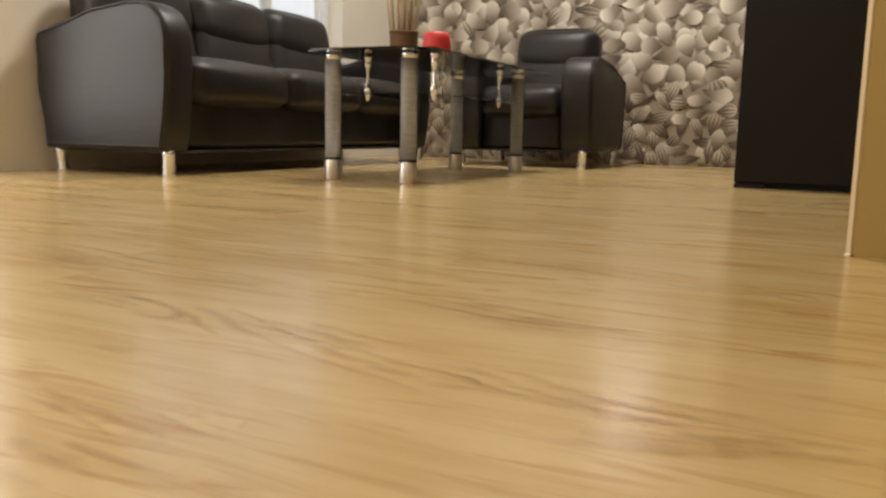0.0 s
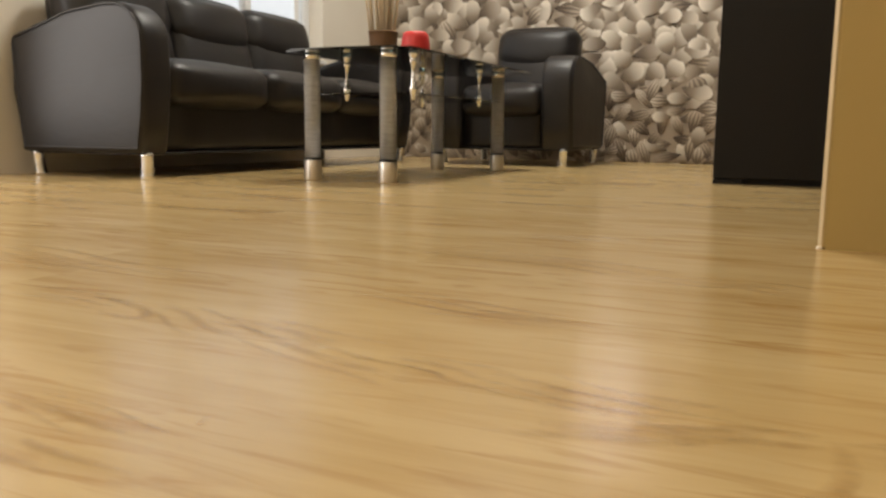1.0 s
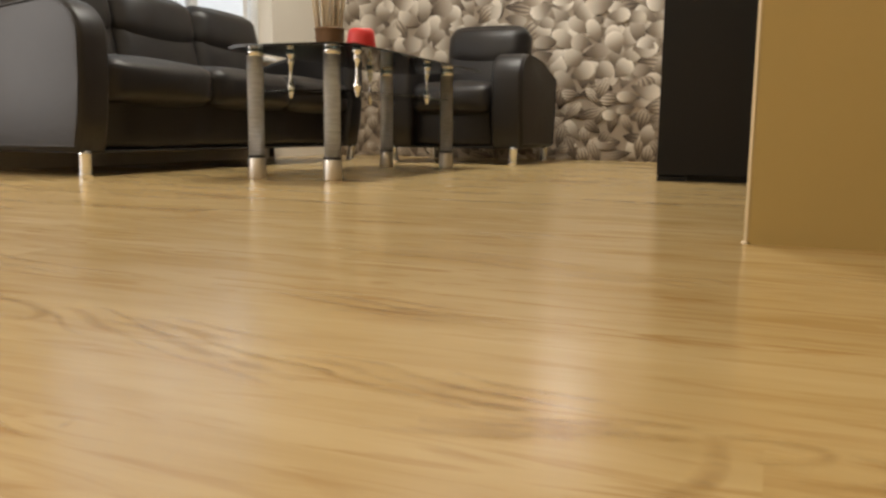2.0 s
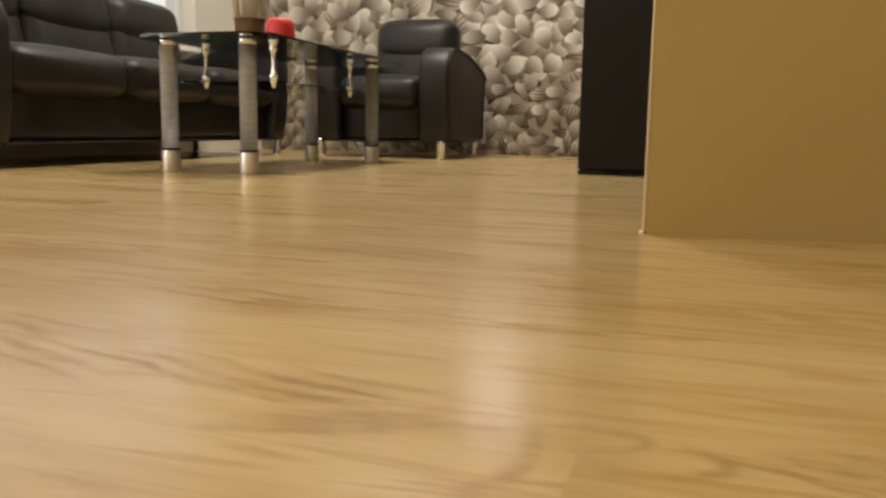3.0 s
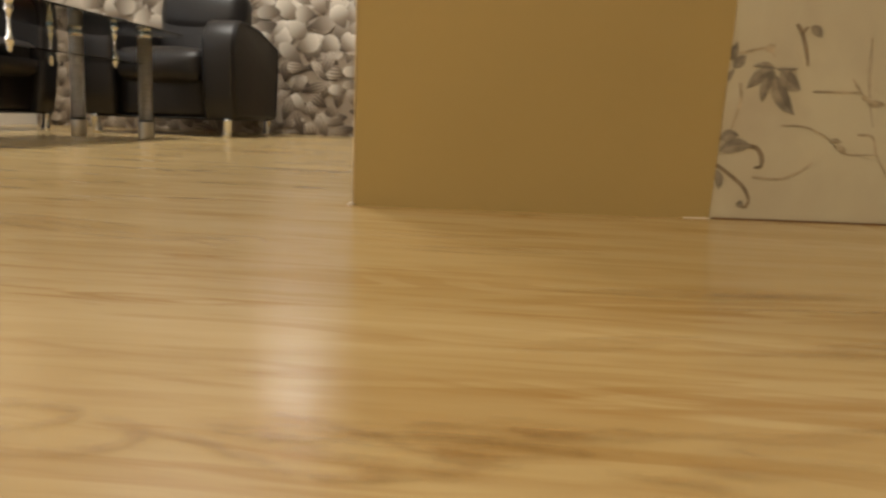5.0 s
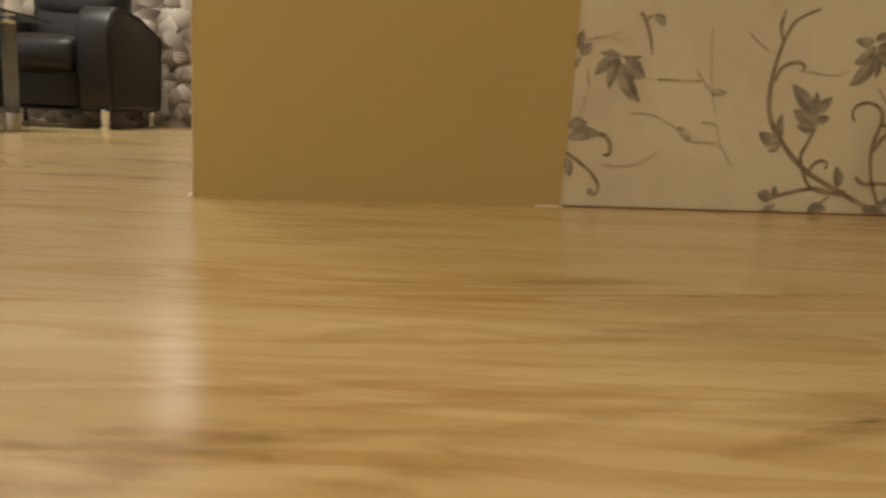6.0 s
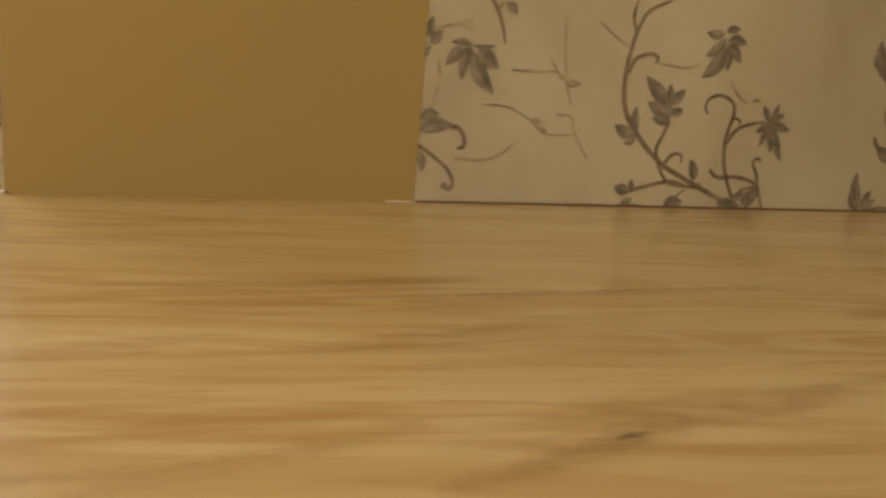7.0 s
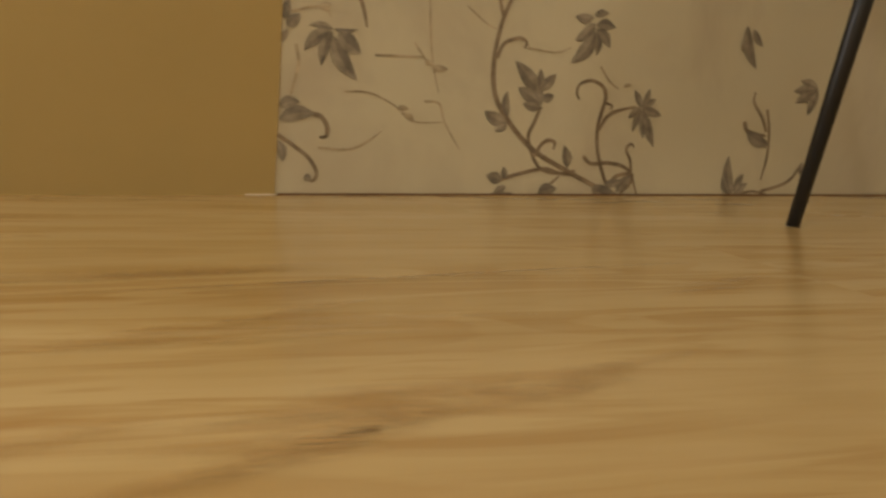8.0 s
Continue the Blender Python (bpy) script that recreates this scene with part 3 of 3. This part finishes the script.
def seat_suite(name, label, category, width, depth, places, m, top=0.575, rest=0.0, short=0.0, arm=0.135):
    """A leather seat, front towards local -y; x runs along its width from 0."""
    sofa = thing(name, label, category, m)
    for x in (0, width - arm):
        rest_ob = part("armrest", prism(arm_profile(depth, top), x, x + arm, 0.022, 4), LEATHER, sofa)
        part("piping", piping(arm_profile(depth, top), x + 0.0005 if x == 0 else x + arm - 0.0005), LEATHER, rest_ob, "black leather piping")
    part("base", soft_box(width / 2, depth / 2 + 0.02, 0.195, width / 2 - arm + 0.004, depth / 2 - 0.045, 0.105, 0.02, 6), LEATHER, sofa)
    part("underside", box(0.05, width - 0.05, 0.06, depth - 0.08, 0.080, 0.0895, 0.003), STEEL, sofa, "black underside cloth")
    w = (width - 2 * arm) / places
    for k in range(places):
        cx = arm + w * (k + 0.5)
        part("seat_cushion", soft_box(cx, depth * 0.40, 0.332, w / 2 - 0.003, depth * 0.40 - 0.005, 0.075, 0.045, 12, (0.004, 0.018, 0.028)), LEATHER, sofa)
        wb = (width - 2 * arm - short) / places
        cx = arm + wb * (k + 0.5)
        back = soft_box(0, 0, 0, wb / 2 - 0.003, 0.075, 0.19, 0.06, 14, (0.004, 0.03, 0.01))
        back.transform(Matrix.Translation((cx, depth * 0.80, 0.48)) @ Euler((radians(-13), 0, 0)).to_matrix().to_4x4())
        part("back_cushion", back, LEATHER, sofa)
        head = soft_box(0, 0, 0, wb / 2 - 0.001, 0.085, 0.105, 0.07, 14, (0.004, 0.035, 0.012))
        for v in head.verts:
            if v.co.z < 0:
                v.co.z -= 0.075 * (1 - (v.co.x / (wb / 2)) ** 2) * (-v.co.z / 0.105)
        head.transform(Matrix.Translation((cx, depth * 0.845, 0.63 + rest)) @ Euler((radians(-13), 0, 0)).to_matrix().to_4x4())
        part("headrest", head, LEATHER, sofa)
    part("back_panel", prism([(depth * 0.86, 0.10), (depth * 0.80, 0.30), (depth * 0.88, 0.62 + rest), (depth * 0.93, 0.68 + rest), (depth, 0.64 + rest), (depth - 0.01, 0.10)], arm + 0.02, width - arm - 0.02 - short, 0.02), LEATHER, sofa)
    for x, lx in ((0.055, -0.25), (width - 0.055, 0.25)):
        for y, ly in ((0.055, -0.25), (depth - 0.065, 0.2)):
            leg_part(x, y, sofa, (lx * 0.4, ly * 0.4))
    return sofa


seat_suite("sofa", "black leather three-seat sofa on chrome tapered legs", "sofa", 2.0, 0.62, 3, pose(-1.955, 2.12, 0, 0, 0, 90), 0.585, 0.0, 0.18)
seat_suite("armchair", "black leather armchair on chrome tapered legs", "armchair", 0.76, 0.70, 1, pose(-1.79, 4.0, 0, 0, 0, -1), 0.555, 0.01, -0.03, 0.16)

# ---- glass table ----
table = thing("coffee_table", "rectangular smoked glass coffee table with tubular legs and chrome feet", "coffee table", pose(-1.388, 3.0, 0))
bm = box(-0.205, 0.265, -0.645, 0.68, 0.430, 0.438)
bmesh.ops.bevel(bm, geom=[e for e in bm.edges if abs(e.verts[0].co.z - e.verts[1].co.z) > 0.001], offset=0.045, segments=6, affect="EDGES")
part("tabletop", bm, SMOKED, table, "dark smoked glass", False)
bm = box(-0.135, 0.235, -0.535, 0.30, 0.293, 0.2965)
part("shelf", bm, CLEAR, table, "clear glass shelf", False)
for x in (-0.147, 0.147):
    for y in (-0.535, 0.52):
        leg = part("leg", tube(0.0275, 0.0262, 0.078, 0.409, (x, y, 0)), ACRYLIC, table, "clear tubular leg")
        part("foot", lathe([(0.029, 0), (0.0305, 0.004), (0.0305, 0.066), (0.029, 0.07)], 28, (x, y, 0)), BRUSHED, leg, "brushed steel foot")
        part("ring", lathe([(0.0285, 0.0705), (0.031, 0.072), (0.031, 0.0775), (0.0285, 0.0778)], 28, (x, y, 0)), STEEL, leg, "dark ring")
        part("cap", lathe([(0.026, 0.4095), (0.029, 0.411), (0.029, 0.4275), (0.028, 0.4295)], 28, (x, y, 0)), CHROME, leg, "chrome cap")
SPINDLE = [(0.015, 0.4295), (0.016, 0.416), (0.010, 0.412), (0.012, 0.402), (0.013, 0.392), (0.007, 0.384), (0.005, 0.36), (0.0055, 0.345), (0.009, 0.322), (0.014, 0.312), (0.014, 0.305), (0.010, 0.299), (0.010, 0.291), (0.007, 0.286), (0.008, 0.280), (0.002, 0.272)]
for x, y in ((-0.057, -0.455), (0.236, -0.53), (0.18, 0.20), (-0.10, 0.25)):
    part("spindle", lathe([(r, z) for r, z in reversed(SPINDLE)], 18, (x, y, 0)), CHROME, table, "chrome turned spindle")

pot = thing("reed_pot", "brown wicker pot filled with upright pale reeds, on the glass table", "pot", pose(-1.575, 3.06, 0.439))
weave = lathe([(0.050, 0), (0.052, 0.004)] + [(0.053 + 0.004 * k / 12 + (0.0018 if k % 2 else 0), 0.008 + k * 0.0095) for k in range(13)] + [(0.062, 0.127), (0.060, 0.132), (0.050, 0.130), (0.046, 0.02)], 26)
part("basket", weave, WICKER, pot, "woven brown basket")
for k in range(26):
    a, r = 2.4 * k, 0.042 * math.sqrt((k + 0.5) / 26)
    s = 1.9 + 0.35 * rng.random()
    x, y = r * math.cos(a), r * math.sin(a)
    part("reed", stick((x, y, 0.02), (x * s * 1.25, y * s * 1.25, 0.50 + 0.12 * rng.random()), 0.0042, 0.0038, 8), REED, pot)

bowl = tagged(part("red_bowl", lathe([(0.054, 0.0), (0.056, 0.004), (0.054, 0.03), (0.050, 0.066), (0.046, 0.084), (0.038, 0.092), (0.012, 0.0945)], 32), RED), "small red plastic bowl turned upside down on the glass table", "bowl")
bowl.location = (-1.303, 2.80, 0.439)

# ---- black cabinet ----
cab = thing("cabinet", "tall plain black cabinet standing on the floor", "cabinet", pose(-0.262, 3.05, 0, 0, 0, -3))
part("body", box(0, 0.80, 0.02, 0.45, 0.016, 1.95, 0.002), BLACK, cab, "", False)
for x0, x1 in ((0.0, 0.3995), (0.4005, 0.80)):
    part("door", box(x0, x1, 0.0, 0.0195, 0.022, 1.945, 0.0015), BLACK, cab, "", False)
for x0, x1 in ((0.0, 0.10), (0.36, 0.44), (0.70, 0.80)):
    part("foot", box(x0, x1, 0.001, 0.40, 0, 0.0158, 0.001), BLACK, cab, "", False)
part("plinth", box(0.0, 0.80, 0.028, 0.04, 0.0005, 0.0156), BLACK, cab, "", False)

# ---- stool ----
stool = thing("stool", "stool with one known slim splayed black steel leg, the rest added", "stool", pose(1.36, 1.20, 0))
# Only the first leg is known; seat and others added, seat shades the wallpaper.
part("seat", soft_box(0.065, -0.02, 0.60, 0.185, 0.16, 0.022, 0.018, 6), STEEL, stool, "black seat, added out of view to shade the wallpaper")
for x, y, tx, ty in ((-0.201, -0.091, -0.025, -0.055), (0.40, -0.12, 0.22, -0.08), (0.33, 0.20, 0.18, 0.08)):
    part("leg", stick((x, y, 0), (tx, ty, 0.59), 0.0075, 0.015, 12), STEEL, stool, "slim tapered black leg")

# ---- ceiling fittings, unseen and added to go with the lamps ----
for x, y in ((-1.2, 3.45), (-1.0, -0.9), (2.1, -0.8)):
    fitting = thing("added_ceiling_panel", "square white ceiling lamp panel, unseen and added", "ceiling lamp", pose(x, y, 0), "ceiling lamps")
    part("frame", box(-0.33, 0.33, -0.33, 0.33, 2.665, 2.699, 0.004), WHITE, fitting)

wall_lamp = thing("wall_lamp", "slim white wall lamp above the armchair on the papered wall", "wall lamp", pose(-0.95, NORTH, 1.55))
part("bracket", box(-0.05, 0.05, -0.20, -0.016, -0.012, 0.012, 0.003), WHITE, wall_lamp)
part("housing", box(-0.17, 0.17, -0.27, -0.17, 0.013, 0.05, 0.008), WHITE, wall_lamp)

# ---- floor of laminate planks ----
floor = setting("floor", box(WEST - 0.2, EAST + 0.2, SOUTH - 0.2, NORTH + 0.2, -0.06, -0.0065), OAK, "glossy pale oak laminate plank floor", "floor")
WIDE, LONG = 0.238, 1.80
STARTS = {-2: 1.0, -1: 0.08, 0: 1.02, 1: -0.85, 2: 1.35, 3: -1.0}
spin = Matrix.Rotation(radians(-1.0), 4, "Z")
plank_meshes = {}


def plank_mesh(length):
    key = round(length, 3)
    if key not in plank_meshes:
        plank_meshes[key] = mesh_of("plank", box(0.0, length, 0.0, WIDE, -0.006, 0.0), OAK, False)
    return plank_meshes[key]


for row in range(-18, 26):
    v = 0.518 + row * WIDE
    start = (STARTS[row] if row in STARTS else rng.uniform(0, LONG)) - 4 * LONG
    for k in range(9):
        u0, u1 = start + k * LONG, start + (k + 1) * LONG
        slope = math.sin(radians(-1.0)) * (v + WIDE / 2)
        u0, u1 = max(u0, WEST - 0.12 + slope), min(u1, EAST + 0.12 + slope)
        mid = spin @ Vector(((u0 + u1) / 2, v + WIDE / 2, 0))
        if u1 - u0 > 0.05 and SOUTH - 0.08 < mid.y < NORTH + 0.08:
            ob = new("plank", plank_mesh(u1 - u0))
            ob.parent = floor
            ob.matrix_basis = spin @ Matrix.Translation((u0, v, 0))

# Dark grain figures and one open joint in the planks.
GRAIN = shader("dark_grain", (0.40, 0.222, 0.066), 0.26)
fade, clear, cover = add(GRAIN, "ShaderNodeAttribute"), add(GRAIN, "ShaderNodeBsdfTransparent"), add(GRAIN, "ShaderNodeMixShader")
fade.attribute_name = "fade"
patchy = ramp(GRAIN, noise_tex(GRAIN, coords(GRAIN, (1, 4.5, 1)), 24, 6, 0.72, 1.2), (0.40, (0.03, 0.03, 0.03)), (0.60, (0.42, 0.42, 0.42)))
join(GRAIN, mix(GRAIN, 1.0, fade.outputs["Color"], patchy, "MULTIPLY"), cover.inputs[0])
join(GRAIN, clear.outputs[0], cover.inputs[1])
join(GRAIN, bsdf(GRAIN).outputs[0], cover.inputs[2])
join(GRAIN, cover.outputs[0], GRAIN.node_tree.nodes["Material Output"].inputs["Surface"])


def grain_mark(points, width, height, name="grain_figure"):
    line, _ = ribbon(points, width, 8)
    verts, faces, fades = [], [], []
    for k, p in enumerate(line):
        d = (line[min(k + 1, len(line) - 1)] - line[max(k - 1, 0)]).normalized()
        end = math.sin(math.pi * min(max(k / (len(line) - 1), 0.03), 0.97)) ** 0.5
        for j in range(5):
            w = (j / 4 - 0.5) * width * (0.55 + 0.45 * end)
            verts.append((p.x - d.y * w, p.y + d.x * w, height))
            f = end * (1 - abs(j / 2 - 1) ** 1.5)
            fades.append((f, f, f, 1.0))
    for k in range(len(line) - 1):
        for j in range(4):
            a = k * 5 + j
            faces.append((a, a + 1, a + 6, a + 5))
    data = bpy.data.meshes.new(name)
    data.from_pydata(verts, [], faces)
    data.attributes.new("fade", "FLOAT_COLOR", "POINT").data.foreach_set("color", np.array(fades, dtype=np.float32).ravel())
    data.materials.append(GRAIN)
    ob = new(name, data)
    ob.parent = floor
    return tagged(ob, "dark wood grain figure")


FAR_FIGURES = (
    ([(-1.034, 0.853), (-0.955, 0.835), (-0.84, 0.80), (-0.78, 0.79), (-0.657, 0.775)], 0.030),
    ([(-0.98, 0.80), (-0.88, 0.772), (-0.78, 0.750)], 0.020),
    ([(-0.727, 0.655), (-0.657, 0.655), (-0.60, 0.640), (-0.545, 0.622), (-0.518, 0.602), (-0.525, 0.583), (-0.57, 0.594)], 0.020),
    ([(-0.69, 0.628), (-0.62, 0.622), (-0.57, 0.612)], 0.014),
    ([(-0.529, 0.633), (-0.49, 0.622), (-0.44, 0.588), (-0.398, 0.575)], 0.016),
    ([(-0.468, 1.118), (-0.344, 1.098), (-0.226, 1.080), (-0.136, 1.037)], 0.034),
    ([(-0.36, 1.345), (-0.30, 1.345), (-0.25, 1.316)], 0.032),
    ([(-0.128, 1.033), (-0.061, 1.015), (0.0, 1.02), (0.030, 0.99)], 0.026),
    ([(0.14, 1.135), (0.20, 1.117), (0.26, 1.113)], 0.026),
    ([(0.187, 1.044), (0.25, 1.034), (0.307, 1.032), (0.365, 1.035)], 0.026),
)
NEAR_FIGURES = (
    ([(-0.447, 0.624), (-0.397, 0.615), (-0.345, 0.600), (-0.30, 0.590)], 0.018),
    ([(-0.374, 0.582), (-0.304, 0.553), (-0.249, 0.536), (-0.207, 0.520)], 0.018),
    ([(-0.251, 0.572), (-0.204, 0.568), (-0.17, 0.555)], 0.015),
    ([(-0.161, 0.566), (-0.10, 0.550), (-0.06, 0.543), (-0.021, 0.540)], 0.020),
    ([(-0.391, 0.796), (-0.31, 0.780), (-0.246, 0.759), (-0.125, 0.734)], 0.020),
    ([(-0.429, 0.386), (-0.375, 0.376), (-0.309, 0.363)], 0.014),
    ([(-0.385, 0.320), (-0.355, 0.315), (-0.303, 0.304)], 0.020),
    ([(-0.281, 0.391), (-0.286, 0.410)], 0.007),
    ([(-0.282, 0.738), (-0.22, 0.742), (-0.149, 0.728)], 0.018),
    ([(-0.178, 0.551), (-0.11, 0.537), (-0.066, 0.525), (-0.02, 0.522)], 0.014),
    ([(-0.10, 0.480), (-0.05, 0.494), (0.0, 0.505), (0.025, 0.512)], 0.026),
    ([(0.060, 0.523), (0.066, 0.49), (0.061, 0.455), (0.045, 0.425), (0.036, 0.39)], 0.017),
    ([(0.056, 0.512), (0.035, 0.508), (0.005, 0.502)], 0.014),
)
JOINT_FIGURES = (
    ([(0.066, 0.522), (0.09, 0.528), (0.120, 0.520), (0.114, 0.504), (0.085, 0.492)], 0.013),
    ([(0.132, 0.520), (0.155, 0.508), (0.157, 0.491), (0.139, 0.480), (0.105, 0.472)], 0.013),
    ([(0.165, 0.519), (0.195, 0.516), (0.222, 0.504), (0.262, 0.488)], 0.018),
    ([(0.205, 0.520), (0.256, 0.521), (0.305, 0.524), (0.356, 0.537)], 0.015),
    ([(0.245, 0.494), (0.279, 0.492), (0.327, 0.505)], 0.018),
    ([(0.321, 0.851), (0.385, 0.858), (0.46, 0.858), (0.605, 0.872)], 0.016),
    ([(0.318, 0.675), (0.367, 0.690), (0.419, 0.705)], 0.020),
    ([(0.264, 0.536), (0.300, 0.536), (0.35, 0.532), (0.390, 0.542)], 0.015),
    ([(0.396, 0.536), (0.43, 0.546), (0.472, 0.553)], 0.016),
    ([(0.380, 0.512), (0.40, 0.508), (0.43, 0.506)], 0.018),
    ([(0.28, 0.500), (0.295, 0.504), (0.318, 0.497)], 0.018),
)
EAST_FIGURES = (
    ([(0.45, 0.800), (0.587, 0.825), (0.73, 0.851), (0.90, 0.880)], 0.007),
    ([(0.53, 0.8155), (0.62, 0.831), (0.74, 0.8545), (0.885, 0.879)], 0.0055),
    ([(0.50, 0.8095), (0.61, 0.8285), (0.74, 0.8535), (0.89, 0.8795)], 0.006),
    ([(0.56, 0.8205), (0.66, 0.8385), (0.76, 0.8575), (0.87, 0.8765)], 0.005),
    ([(0.47, 0.863), (0.537, 0.873), (0.60, 0.880)], 0.018),
    ([(0.545, 0.586), (0.578, 0.588), (0.607, 0.594), (0.645, 0.602)], 0.026),
    ([(0.592, 0.575), (0.615, 0.583), (0.64, 0.592)], 0.022),
    ([(0.47, 0.570), (0.492, 0.575), (0.515, 0.578)], 0.016),
    ([(0.479, 0.695), (0.515, 0.708), (0.557, 0.712), (0.68, 0.712)], 0.018),
    ([(0.65, 0.604), (0.691, 0.613), (0.73, 0.630)], 0.024),
    ([(0.547, 0.543), (0.573, 0.555), (0.625, 0.574)], 0.020),
    ([(0.84, 0.790), (0.908, 0.809)], 0.022),
    ([(0.567, 0.742), (0.621, 0.758)], 0.016),
)
for k, (way, width) in enumerate(FAR_FIGURES + NEAR_FIGURES + JOINT_FIGURES + EAST_FIGURES):
    grain_mark(way, width, 0.0004 + 0.00004 * k)
    if width > 0.010 and all(a[0] < b[0] for a, b in zip(way, way[1:])):
        for side, slide in ((0.8, 0.03), (-0.85, -0.02)):
            echo = [(x + slide + rng.uniform(-0.012, 0.012), y + side * width + rng.uniform(-0.003, 0.003)) for x, y in way]
            grain_mark(echo, width * rng.uniform(0.45, 0.7), 0.00041 + 0.00004 * k + 0.00001 * (side > 0))
